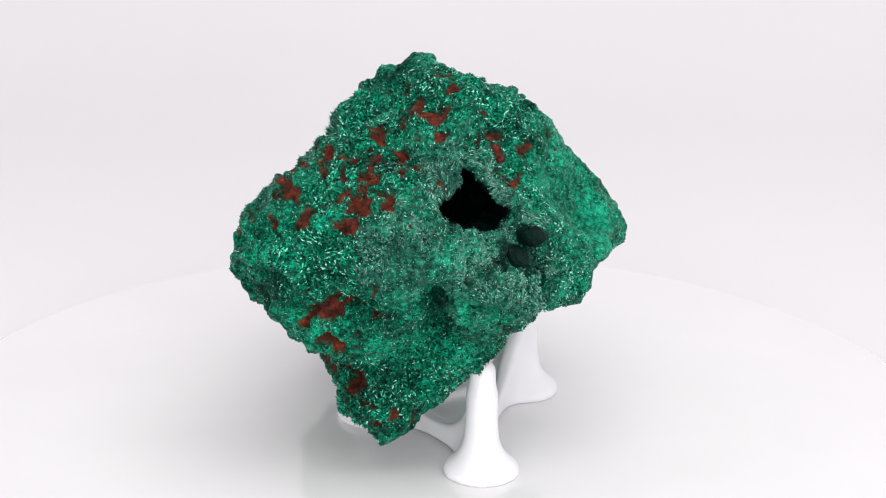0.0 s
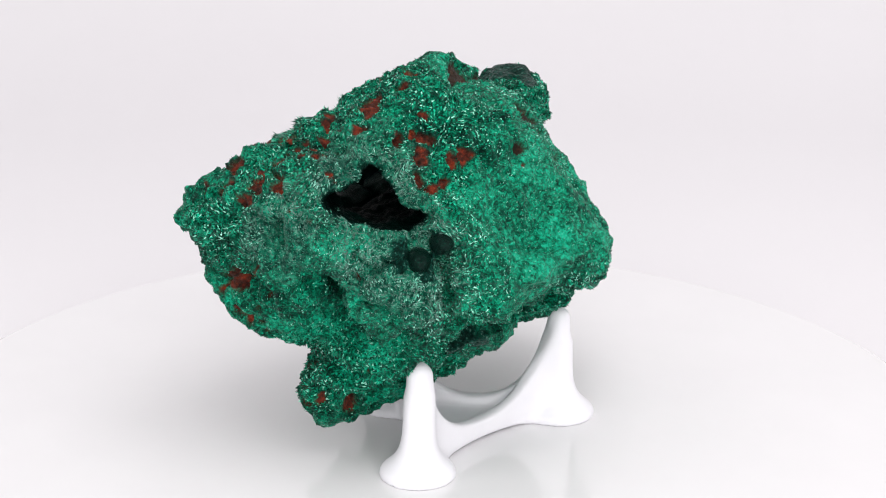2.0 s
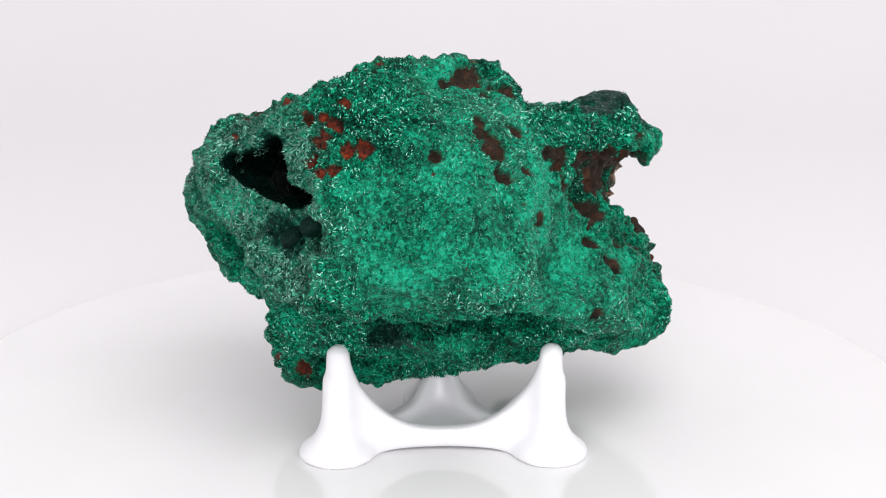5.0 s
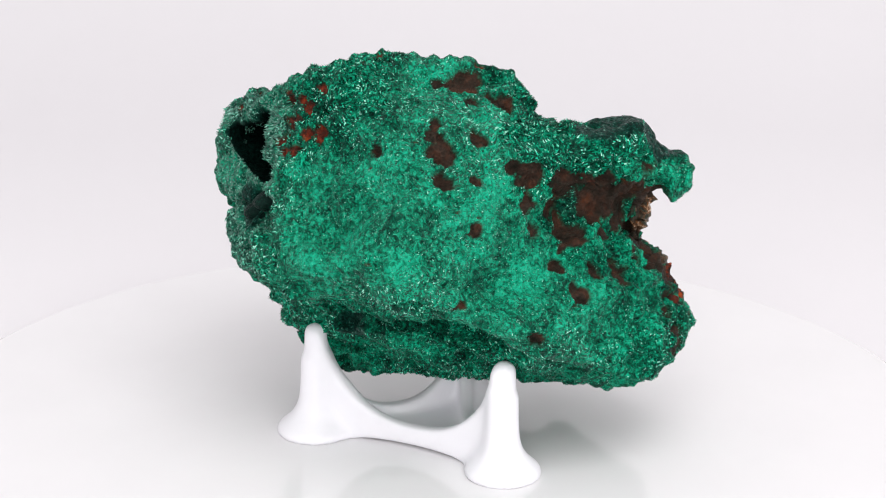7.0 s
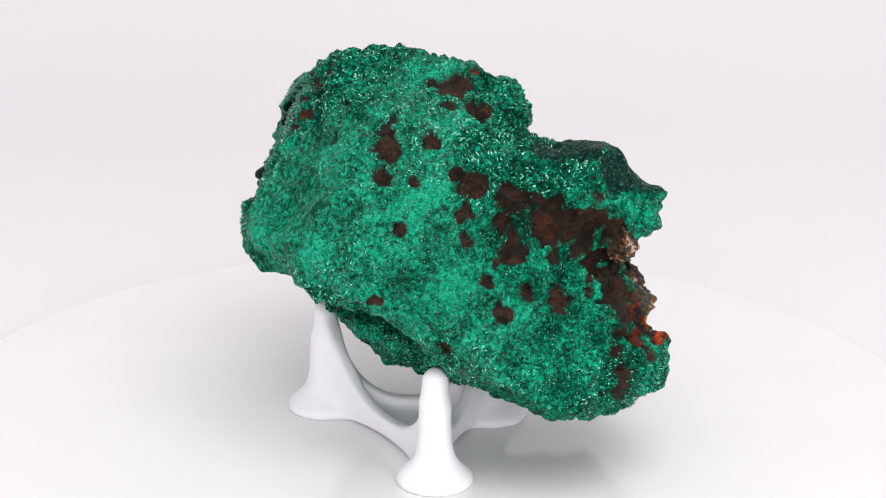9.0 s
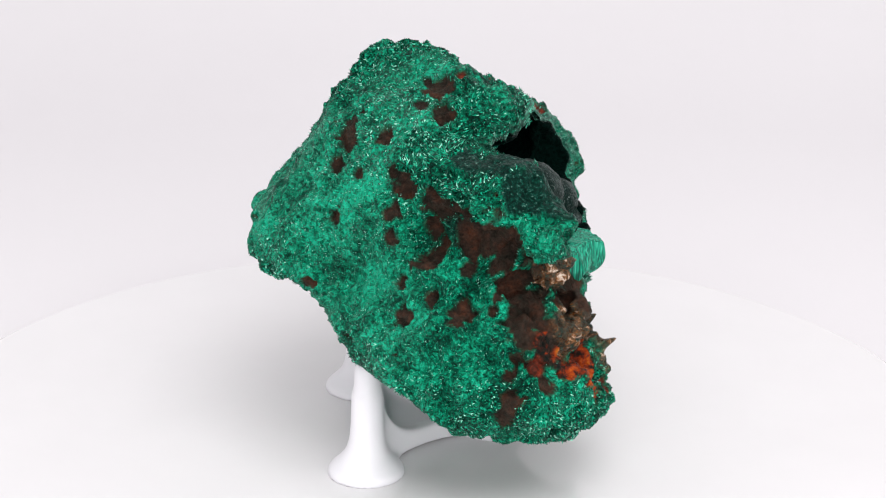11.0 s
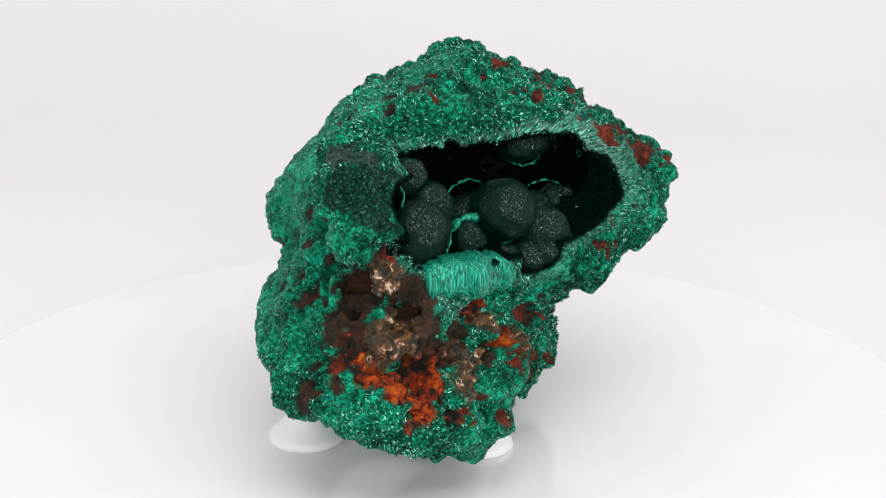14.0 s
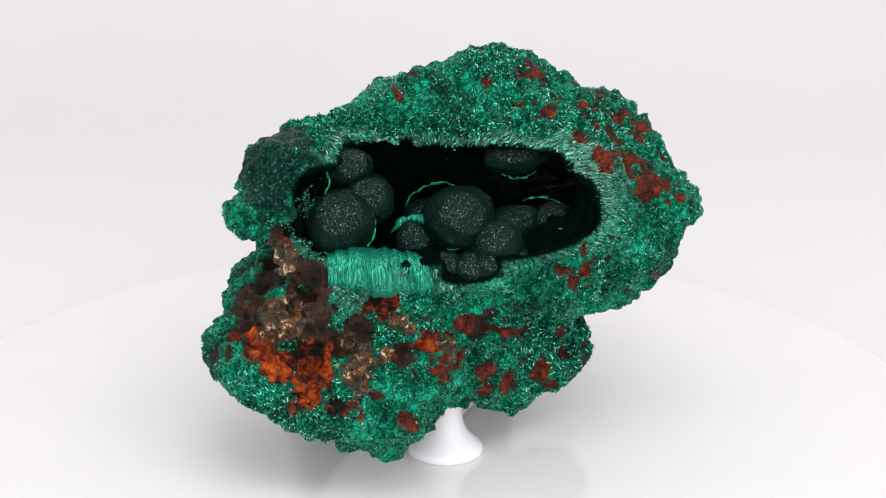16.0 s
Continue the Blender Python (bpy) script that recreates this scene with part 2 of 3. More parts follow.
def display_stand():
    """One moulded piece: three pegs on flared feet, joined by sagging walls round a low plate."""
    stand = new("display_stand")
    step = 0.0005
    axes = [np.arange(-0.045, 0.045, step), np.arange(-0.045, 0.045, step), np.arange(-0.002, 0.034, step)]
    x, y, z = np.meshgrid(*axes, indexing="ij", sparse=True)
    cx, cy = sum(p[0] for p in PEGS) / 3, sum(p[1] for p in PEGS) / 3
    soft = 0.0011
    total = 0
    for px, py in PEGS:
        away = Vector((px - cx, py - cy)).normalized()
        fx, fy = px + 0.0006 * away.x, py + 0.0006 * away.y
        rho = np.sqrt((x - px) ** 2 + (y - py) ** 2)
        top = 0.0296
        peg = np.maximum((rho - (0.0027 + 0.0004 * (top - z) / top)) * 0.98, z - (top - 0.0027))
        dome = np.sqrt(rho ** 2 + (z - (top - 0.0027)) ** 2) - 0.0027
        peg = np.minimum(peg, dome)
        rho = np.sqrt((x - fx) ** 2 + (y - fy) ** 2)
        foot = (rho - (0.0024 + 0.0070 * np.exp(-(np.maximum(z - 0.0018, 0) / 0.0042) ** 1.15))) * 0.7
        foot = np.maximum(foot, z - 0.02)
        for f in (peg, foot):
            total = total + np.exp(np.clip(-f / soft, -40, 40))
    plate = np.abs(z - 0.0022) - 0.0010
    for (ax, ay), (bx, by) in zip(PEGS, PEGS[1:] + PEGS[:1]):
        long = math.hypot(bx - ax, by - ay)
        ux, uy = (bx - ax) / long, (by - ay) / long
        out = 1 if (cx - ax) * uy - (cy - ay) * ux < 0 else -1
        along = (x - ax) * ux + (y - ay) * uy
        across = ((x - ax) * uy - (y - ay) * ux) * out
        u = np.clip(along / long, 0, 1)
        bow = -0.0035 * np.sin(math.pi * u)
        near = np.minimum(u, 1 - u) * 2
        high = 0.0058 + 0.0205 * (1 - near) ** 2.5
        low = 0.0014 * np.sin(math.pi * u)
        lean = 0.03 * (z - 0.003)
        wall = np.maximum(np.maximum(np.abs(across - bow + lean) - (0.0014 + 0.0004 * near + 0.0003 * (1 - near) ** 2), z - high), np.maximum(low - z, np.abs(along - long / 2) - long / 2))
        total = total + np.exp(np.clip(-wall / soft, -40, 40))
        plate = np.maximum(plate, across - bow)
    total = total + np.exp(np.clip(-plate / soft, -40, 40))
    field = -soft * np.log(total)
    for _ in range(3):
        for k in range(3):
            field = 0.5 * field + 0.25 * (np.roll(field, 1, k) + np.roll(field, -1, k))
    field = np.maximum(field, -z)
    verts, quads = skin(field, (axes[0][0], axes[1][0], axes[2][0]), step)
    n = normals_of(verts, quads)
    mid = verts[quads].mean(1)
    owner = np.full(len(quads), 3)
    for k, (px, py) in enumerate(PEGS):
        owner[np.hypot(mid[:, 0] - px, mid[:, 1] - py) < 0.0115] = k
    for k, name in enumerate(("leg", "leg", "leg", "web")):
        used, back = np.unique(quads[owner == k], return_inverse=True)
        ob = mesh_object(name, verts[used], back.reshape(-1, 4), PLASTIC, stand)
        ob.data.normals_split_custom_set_from_vertices(n[used].tolist())
    return tagged(stand, "white moulded plastic tripod stand with three pegs", "display stand")


# ---- the mineral ----
def specimen_shape():
    clay = Clay((-6.6, -7.4, 0.4), (6.6, 8.0, 10.6), 0.00052, 0.0015)
    clay.add(0.02, 4.81, 3.62, 1.04, 1.49, 1.67, -66, -22, 56)
    clay.add(-2.08, -0.34, 5.65, 3.07, 1.19, 1.75, -92, -21, 77)
    clay.add(-1.10, 1.71, 5.68, 2.95, 1.31, 2.07, -76, -30, 71)
    clay.add(-0.30, 3.26, 3.47, 1.58, 1.46, 2.71, -166, 58, 9)
    clay.add(1.31, -4.04, 5.13, 1.37, 0.40, 0.66, 85, -1, -169)
    clay.add(2.79, 1.57, 5.80, 0.60, 1.59, 1.09, 5, 36, -149)
    clay.add(-0.95, 2.37, 3.95, 1.36, 2.06, 2.29, -140, 25, 150)
    clay.add(1.33, -3.41, 5.90, 0.88, 1.09, 2.62, -114, -42, -46)
    clay.add(-1.59, 4.38, 2.38, 0.73, 1.91, 1.25, 48, -57, -74)
    clay.add(-0.37, -1.44, 5.69, 3.02, 2.69, 2.73, 174, 117, -155)
    clay.add(-1.73, -3.34, 5.56, 2.05, 1.79, 1.80, -114, -63, 92)
    clay.add(0.61, -2.23, 6.53, 1.72, 2.83, 2.73, -147, -22, -31)
    clay.add(-0.15, -0.46, 3.77, 2.16, 2.96, 1.80, 14, -53, -23)
    clay.add(0.09, 1.08, 3.51, 0.93, 2.98, 2.09, -38, -111, -40)
    clay.add(-1.11, -1.94, 1.95, 0.87, 1.19, 1.73, -96, 50, 14)
    clay.add(-3.11, -4.55, 6.31, 0.82, 1.29, 0.74, 4, -47, -120)
    clay.add(0.15, -2.08, 6.10, 2.60, 1.64, 1.68, -126, -35, -17)
    clay.add(0.62, 1.80, 6.12, 0.81, 3.89, 1.99, 12, 19, 32)
    clay.add(-1.05, -3.94, 6.49, 1.91, 1.46, 1.49, 125, -11, -71)
    clay.add(-1.95, 1.96, 2.04, 0.78, 1.19, 1.61, -98, -21, 41)
    clay.add(2.98, 0.05, 4.96, 0.73, 1.45, 1.56, 83, 41, 3)
    clay.add(3.18, 0.37, 5.93, 0.94, 1.11, 1.63, -43, -37, 18)
    clay.add(-0.77, 3.32, 7.30, 0.43, 1.75, 1.98, -120, 68, 5)
    clay.add(0.53, -1.68, 2.92, 0.56, 1.32, 2.61, 105, 55, -16)
    clay.add(-1.00, 0.85, 8.20, 0.60, 0.91, 1.47, 116, -36, -50)
    clay.add(-0.42, 3.54, 4.39, 1.42, 1.65, 1.99, 95, -55, -95)
    clay.add(2.26, -2.85, 4.78, 1.08, 2.36, 0.40, 20, -40, -64)
    clay.add(0.58, -0.27, 6.05, 3.38, 2.04, 0.79, 8, 76, 38)
    clay.add(0.89, 0.73, 6.84, 1.68, 1.87, 2.47, 75, -41, 42)
    clay.add(1.83, 2.75, 4.18, 1.02, 2.65, 1.10, -26, -31, 34)
    clay.add(-0.47, -1.34, 8.57, 0.45, 2.52, 1.29, -1, -52, -160)
    clay.add(-0.62, -1.64, 6.39, 2.19, 2.40, 3.81, 166, -69, -112)
    clay.add(-2.55, -3.51, 6.17, 2.23, 1.47, 1.22, 12, -14, -35)
    clay.add(-1.11, 0.70, 3.29, 1.99, 2.16, 1.68, 31, -62, -23)
    clay.add(-1.05, 5.75, 7.0, 0.45, 0.42, 0.45, 0, 0, 30)  # tuft at the end of the lip
    clay.add(-0.36, 4.35, 7.45, 0.78, 0.92, 0.85, 0, 0, 20)  # rounded top of the lip
    field = clay.field()
    for hole in CAVITY:
        clay.cut(field, *hole)
    # ledge under the lip, a hollow face, a groove and a notch
    clay.cut(field, 0.95, 4.35, 6.5, 1.7, 0.7, 0.5, 0, 0, 127, soft=0.001)
    clay.cut(field, 3.2, 2.75, 5.9, 0.85, 1.3, 1.2, 0, 0, 37, soft=0.004)
    clay.cut(field, 0.05, -4.85, 4.7, 0.42, 0.85, 1.05, 0, 0, 0, soft=0.002)
    clay.cut(field, -0.2, -4.9, 3.9, 0.9, 0.75, 0.38, 0, 0, 10, soft=0.0015)
    clay.cut(field, -0.75, -4.35, 3.05, 0.9, 0.55, 0.28, 0, 15, 5, soft=0.002)
    clay.cut(field, 3.7, -0.2, 3.4, 1.2, 2.2, 0.9, 0, 0, 0, soft=0.002)
    clay.cut(field, 2.9, -2.4, 3.7, 0.9, 1.1, 0.7, 0, 0, 0, soft=0.002)
    # the undercut below the broad face, with two hollows in it
    for x, y, z, turn in ((2.75, -3.2, 4.25, 25), (2.35, -2.1, 3.62, 8), (2.45, -0.9, 3.55, 0), (2.6, 0.2, 3.6, -5), (2.8, 1.2, 3.55, -10), (3.1, 2.1, 3.55, 20), (2.9, 2.9, 3.25, 30)):
        clay.cut(field, x, y, z, 0.62, 0.85, 0.24, -8, 12, turn, soft=0.001)
    clay.cut(field, 2.0, -1.95, 3.25, 0.55, 0.40, 0.32, 0, 0, 0, soft=0.001)
    clay.cut(field, 0.9, -2.1, 2.3, 0.5, 0.4, 0.28, 0, 0, 0, soft=0.001)
    # the valley between the broad face and the fold beside the small opening, and two creases in the fold
    clay.cut(field, 1.95, -4.05, 6.75, 0.30, 0.60, 0.85, 0, 8, 25, soft=0.0015)
    clay.cut(field, 2.55, -3.85, 5.6, 0.24, 0.6, 0.7, 0, 0, 30, soft=0.0015)
    clay.cut(field, 1.5, -4.95, 5.95, 0.8, 0.5, 0.15, 0, -20, 40, soft=0.0015)
    clay.cut(field, 0.9, -5.2, 5.2, 0.7, 0.5, 0.16, 0, 15, 20, soft=0.0015)
    # dark hole and crack in the matrix
    clay.cut(field, -0.75, 4.95, 5.55, 0.45, 0.45, 0.22, 0, 0, 0, soft=0.001)
    clay.cut(field, -1.95, 5.0, 4.95, 0.28, 0.6, 0.45, 0, 0, 20, soft=0.001)
    return skin(field, clay.low, clay.step)


# the cavity, its wide mouth, a side pocket, and the passage to the opposite opening; centimetres and degrees
CAVITY = ((-1.6, 0.9, 6.9, 1.6, 3.0, 1.2, 0, 0, -20.8), (-3.0, 0.9, 6.75, 1.4, 3.0, 1.0, 0, 0, -20.8), (-1.8, 3.7, 6.9, 1.1, 1.1, 0.95, 0, 0, 0),
          (-1.1, -2.1, 7.15, 2.6, 1.15, 0.85, 0, 0, -38), (-2.0, -1.6, 7.0, 1.2, 1.3, 0.9, 0, 0, 0), (0.7, -4.2, 7.2, 1.2, 0.9, 0.28, 0, 16, 46),
          (0.15, -4.25, 7.7, 0.8, 0.6, 0.26, 0, -25, 72), (0.9, -3.6, 7.45, 0.9, 0.9, 0.25, 0, 51, 9), (0.5, -3.9, 7.45, 0.5, 0.9, 0.4, 0, 0, 40), (-3.3, 1.1, 5.72, 0.9, 0.66, 0.46, 0, 0, -25))


def hollow(p):
    """Distance of points from the cavity's wall, less than nothing inside it."""
    best = np.full(len(p), 1.0)
    for x, y, z, a, b, c, rx, ry, rz in CAVITY:
        size = np.array((a, b, c)) / 100
        m = np.array(Euler([radians(v) for v in (rx, ry, rz)]).to_matrix())
        q = np.abs((p - np.array((x, y, z)) / 100) @ m) / size
        best = np.minimum(best, (np.cbrt((q ** 3).sum(1)) - 1) * (0.6 * size.min() + 0.4 * size.mean()))
    return best


def zone(p, places):
    """How far points lie inside any of some balls: x, y, z and radius in centimetres."""
    out = np.zeros(len(p))
    for x, y, z, r in places:
        d = np.linalg.norm(p - np.array((x, y, z)) / 100, axis=1) / (r / 100)
        out = np.maximum(out, np.clip(1.6 - 1.6 * d, 0, 1))
    return out


def ramp01(v, a, b):
    return np.clip((v - a) / (b - a), 0, 1)


OUTWARD = np.array((-0.79, 0.49, 0.37))  # the way that the cavity's mouth faces


def blots(p, n, places, edge, sharp=7.0, grow=1.0):
    """Patches with ragged edges on the skin round some centres: x, y, z and radius in centimetres."""
    out = np.full(len(p), -9.0)
    for x, y, z, r in places:
        d = p - np.array((x, y, z)) / 100
        near = np.flatnonzero((d * d).sum(1) < (0.006 + 0.02 * grow * r) ** 2)
        e, m = d[near], n[near]
        deep = np.clip((e * m).sum(1), -0.004, 0.004)
        e = e - 0.9 * deep[:, None] * m
        out[near] = np.maximum(out[near], 1.1 - np.linalg.norm(e, axis=1) / (grow * r / 100))
    return np.clip(0.5 + sharp * (out + edge), 0, 1)


# iron patches on the broad face and round the ledge; the dark matrix; ochre; glossy crust; red specks
FACE_SPOTS = ((0.25, 1.5, 8.95, 0.22), (0.30, 1.72, 8.72, 0.22), (0.21, 0.63, 9.16, 0.26), (0.05, 0.85, 9.2, 0.18), (0.26, 0.08, 9.01, 0.16), (0.70, 1.04, 8.87, 0.16), (0.97, -0.08, 8.99, 0.12),
              (2.09, 0.52, 8.74, 0.14), (2.26, 0.47, 8.44, 0.17), (2.47, 0.80, 8.04, 0.24), (1.60, 1.34, 8.23, 0.20), (2.70, 0.88, 7.46, 0.22), (2.64, -0.74, 8.00, 0.11),
              (2.43, 1.69, 7.51, 0.12), (1.94, 2.75, 6.84, 0.19), (3.06, 1.79, 6.44, 0.13), (3.07, 3.24, 3.79, 0.15), (3.64, 1.48, 4.71, 0.11), (-0.05, 6.27, 3.20, 0.20))
SIDE_SPOTS = ((0.98, 3.04, 6.43, 0.17), (1.94, 2.97, 6.26, 0.15), (1.23, 3.57, 5.87, 0.28), (1.10, 3.68, 5.98, 0.25), (1.86, 3.50, 5.36, 0.14), (1.46, 4.38, 5.23, 0.15), (0.75, 4.81, 4.92, 0.24),
              (1.94, 4.01, 4.72, 0.17), (1.85, 4.05, 4.5, 0.15), (1.53, 2.72, 7.42, 0.22), (1.73, 2.34, 7.64, 0.13), (0.56, 4.43, 5.95, 0.17), (-0.34, 5.65, 4.02, 0.12), (-0.17, 5.76, 3.70, 0.13),
              (-0.83, 6.28, 3.63, 0.16), (0.11, 6.19, 2.86, 0.17), (0.12, 5.22, 5.12, 0.13))
MATRIX = ((0.86, 3.41, 7.10, 0.30), (0.16, 3.98, 6.80, 0.48), (-0.22, 4.70, 6.70, 0.48), (-0.92, 5.21, 6.35, 0.42), (0.31, 3.77, 6.40, 0.24), (-0.03, 4.38, 6.45, 0.30), (-0.25, 4.55, 5.92, 0.24), (-0.61, 4.89, 5.24, 0.38),
          (-0.48, 5.42, 4.97, 0.36), (-0.46, 4.64, 5.32, 0.36), (-0.60, 5.90, 4.56, 0.28), (-1.59, 4.92, 6.08, 0.40), (-1.77, 4.54, 5.41, 0.36), (-1.14, 5.08, 6.18, 0.45), (-1.81, 4.89, 5.00, 0.34), (-2.26, 4.64, 4.60, 0.40),
          (-2.15, 4.45, 3.85, 0.50), (-1.30, 5.60, 4.30, 0.45), (-2.6, 3.9, 4.0, 0.40), (-2.79, 2.66, 3.39, 0.25), (-2.92, 0.51, 3.92, 0.30))
OCHRE = ((-1.36, 5.68, 3.86, 0.32), (-2.00, 4.60, 3.18, 0.50), (-1.88, 5.40, 3.34, 0.28), (-2.41, 5.02, 2.72, 0.28), (-2.62, 4.66, 3.22, 0.28), (-2.51, 2.99, 4.72, 0.28), (-2.40, 3.3, 4.75, 0.18),
         (-0.89, 5.82, 4.42, 0.20), (-2.75, 1.91, 3.65, 0.26), (-1.48, 4.89, 6.48, 0.20), (-2.92, 4.51, 2.54, 0.20))
CRUST = ((-1.69, 5.16, 4.50, 0.42), (-1.55, 5.35, 4.25, 0.30), (-3.12, 1.62, 3.57, 0.22), (-2.81, 3.72, 3.59, 0.28), (-2.99, 3.95, 3.14, 0.24), (-2.39, 3.93, 3.98, 0.18), (-2.72, 2.58, 4.28, 0.22), (-2.9, 3.1, 3.55, 0.18), (-1.35, 5.05, 5.85, 0.3))
RED_FRONT = ((-3.99, -3.76, 7.15, 0.20), (-2.63, -2.33, 8.06, 0.17), (-2.23, -3.73, 7.77, 0.19), (-1.66, -5.34, 7.70, 0.20), (-2.89, -4.81, 7.13, 0.16), (-2.66, -3.03, 7.93, 0.13), (-1.96, -5.52, 7.25, 0.18), (-0.47, -4.73, 8.37, 0.12),
             (-0.78, -4.93, 8.43, 0.11), (0.09, -3.74, 8.86, 0.13), (1.01, -3.04, 8.69, 0.11), (0.35, -1.70, 9.65, 0.13), (-0.04, -3.11, 9.21, 0.20), (0.41, -2.24, 9.45, 0.12), (-3.34, -3.82, 7.41, 0.17), (-3.58, -3.16, 7.47, 0.13),
             (-3.08, -4.85, 7.01, 0.12), (-1.42, -4.72, 8.06, 0.14), (-1.86, -3.28, 8.02, 0.11), (-1.02, -5.42, 7.89, 0.13), (-0.51, -2.09, 9.20, 0.14))
RED_FOLD = ((2.06, -3.09, 7.72, 0.18), (1.53, -3.48, 7.82, 0.15), (1.88, -3.41, 7.60, 0.12), (1.51, -3.26, 8.33, 0.19), (1.45, -2.92, 8.66, 0.15), (1.19, -2.57, 9.06, 0.12), (0.89, -3.43, 8.65, 0.15), (1.98, -2.76, 8.18, 0.17), (2.00, -2.30, 8.12, 0.20),
            (0.19, -2.95, 9.30, 0.14), (-2.37, -5.08, 5.12, 0.24), (-2.18, -4.99, 4.33, 0.17), (-2.64, -5.00, 4.18, 0.14), (-1.82, -2.62, 2.36, 0.30), (-1.58, -3.47, 1.76, 0.12), (-0.96, -3.82, 1.93, 0.10), (-0.36, -3.28, 1.62, 0.18), (-2.96, -4.91, 4.70, 0.18))
RED_TOP = ((-1.19, -0.33, 8.94, 0.12), (-0.35, -2.61, 9.09, 0.28), (-0.73, -1.10, 9.23, 0.17), (-1.30, -1.48, 8.67, 0.10), (-1.42, -1.90, 8.71, 0.09), (-2.06, -0.66, 8.58, 0.09), (-2.52, -2.58, 8.04, 0.20), (-0.86, -4.26, 8.41, 0.13), (-3.24, -2.67, 7.86, 0.19),
           (-1.65, -4.24, 7.95, 0.20), (-4.04, -3.54, 7.09, 0.22), (-3.33, -3.38, 7.42, 0.16), (-4.34, -4.20, 6.71, 0.13), (0.14, -1.49, 9.72, 0.15), (-0.31, 0.97, 9.53, 0.13), (-0.81, 1.58, 9.38, 0.16), (-1.71, -4.90, 7.72, 0.20), (-3.65, -2.64, 7.47, 0.12), (-3.71, -3.61, 7.34, 0.14), (-2.87, -2.01, 8.00, 0.12))
RED_BASE = ((-4.29, -1.54, 5.26, 0.19), (-4.24, -1.34, 4.95, 0.12), (-2.22, -2.58, 2.79, 0.28), (-4.09, -1.10, 5.30, 0.14), (-4.28, -3.67, 4.75, 0.14), (-2.75, 0.88, 3.94, 0.19), (-2.74, -0.47, 2.19, 0.28), (-2.85, 0.26, 2.08, 0.19), (-2.45, -2.13, 1.43, 0.17),
            (-2.79, 0.79, 3.89, 0.16), (-2.99, 0.29, 2.60, 0.26), (-2.25, -1.74, 2.00, 0.26), (-3.42, 2.81, 2.08, 0.19), (-3.16, 1.78, 2.98, 0.14), (-0.76, 5.97, 3.88, 0.18), (-3.32, -3.73, 3.99, 0.12), (-3.29, 1.68, 2.90, 0.14))


def zones(p, n):
    """Where the iron matrix, ochre, red, crust, dark velvety patches, silvery fibre sheen, the plush bright face and
    painted cavity shade lie.
    """
    blot = 0.6 * grain(p, 0.0042, 21) + 0.45 * grain(p, 0.0019, 22)
    fine = 0.30 * grain(p, 0.0024, 23) + 0.22 * grain(p, 0.0012, 24)
    bent = p + 0.0007 * np.stack([grain(p, 0.003, k) for k in (51, 52, 53)], 1)
    z = {}
    z["ochre"] = blots(bent, n, OCHRE, 1.3 * fine + 0.3 * blot, 4.0, 1.2)
    z["crust"] = blots(bent, n, CRUST, 1.2 * fine, 4.0, 1.2)
    stain = zone(p, [(-2.3, -4.3, 7.6, 2.0), (-3.7, -3.7, 7.1, 1.8), (-0.8, -4.8, 7.9, 1.4), (-1.5, -3.2, 8.2, 2.0), (-3.0, -3.0, 7.6, 1.6), (-2.2, -5.1, 4.8, 1.6), (-4.2, -1.6, 5.2, 1.3),
                     (-1.3, -3.2, 2.0, 1.3), (-2.8, -0.6, 3.0, 1.8), (-2.9, 2.0, 3.4, 1.6), (-2.9, 3.8, 2.4, 1.2), (0.0, -2.6, 9.3, 1.0)])
    speck = 0.65 * grain(p * (1, 1, 1.5), 0.0030, 25) + 0.45 * grain(p, 0.0015, 26)
    z["red"] = np.maximum(blots(bent, n, RED_FRONT + RED_FOLD + RED_TOP + RED_BASE, 1.3 * fine + 0.02, 6.0, 1.1), ramp01(0.6 * stain + speck, 0.80, 0.88))
    matrix = blots(bent, n, MATRIX, 0.06 + 1.2 * fine + 0.6 * blot, 5.0, 1.15)
    iron = np.maximum.reduce([z["ochre"], z["crust"], z["red"], matrix, blots(bent, n, FACE_SPOTS + SIDE_SPOTS, 1.6 * fine + 0.05, 6.0, 1.15)])
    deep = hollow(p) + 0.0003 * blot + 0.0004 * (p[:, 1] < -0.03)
    lip = zone(p, [(-0.9, 4.8, 7.7, 1.5), (-0.5, 4.4, 8.1, 1.2), (-1.2, 4.4, 7.3, 1.1), (1.6, -4.3, 6.2, 0.45), (2.1, -3.9, 6.4, 0.5), (2.2, -4.1, 5.9, 0.4), (0.3, 4.2, 8.0, 0.9), (2.0, -1.7, 3.1, 0.8)])
    lip = lip * np.where(p[:, 1] > 0.03, ramp01(n @ OUTWARD, -0.1, 0.3), 1)
    # Velvety dark on lip and folds; the same colour paints shade in cavity and undercut
    velvet_shade = np.maximum(ramp01(-deep, -0.0012, -0.0007), 0.97 * ramp01(lip + 0.8 * blot * ramp01(lip, 0.0, 0.3), 0.2, 0.5)) * (1 - iron)
    # Painted silvery sheen round the openings and below the mouth
    silver_sheen = ramp01(zone(p, [(0.6, -4.2, 7.4, 2.2), (1.5, -4.4, 6.0, 2.2), (-0.8, -5.6, 6.8, 1.6), (-2.3, 3.3, 5.6, 1.5), (-3.4, -2.0, 6.8, 1.8)]) + 0.5 * blot, 0.25, 0.9)
    iron = iron * ramp01(deep, 0.0012, 0.002)
    rim = ramp01(-deep, -0.0042, -0.0024) * (1 - velvet_shade) * (1 - iron)
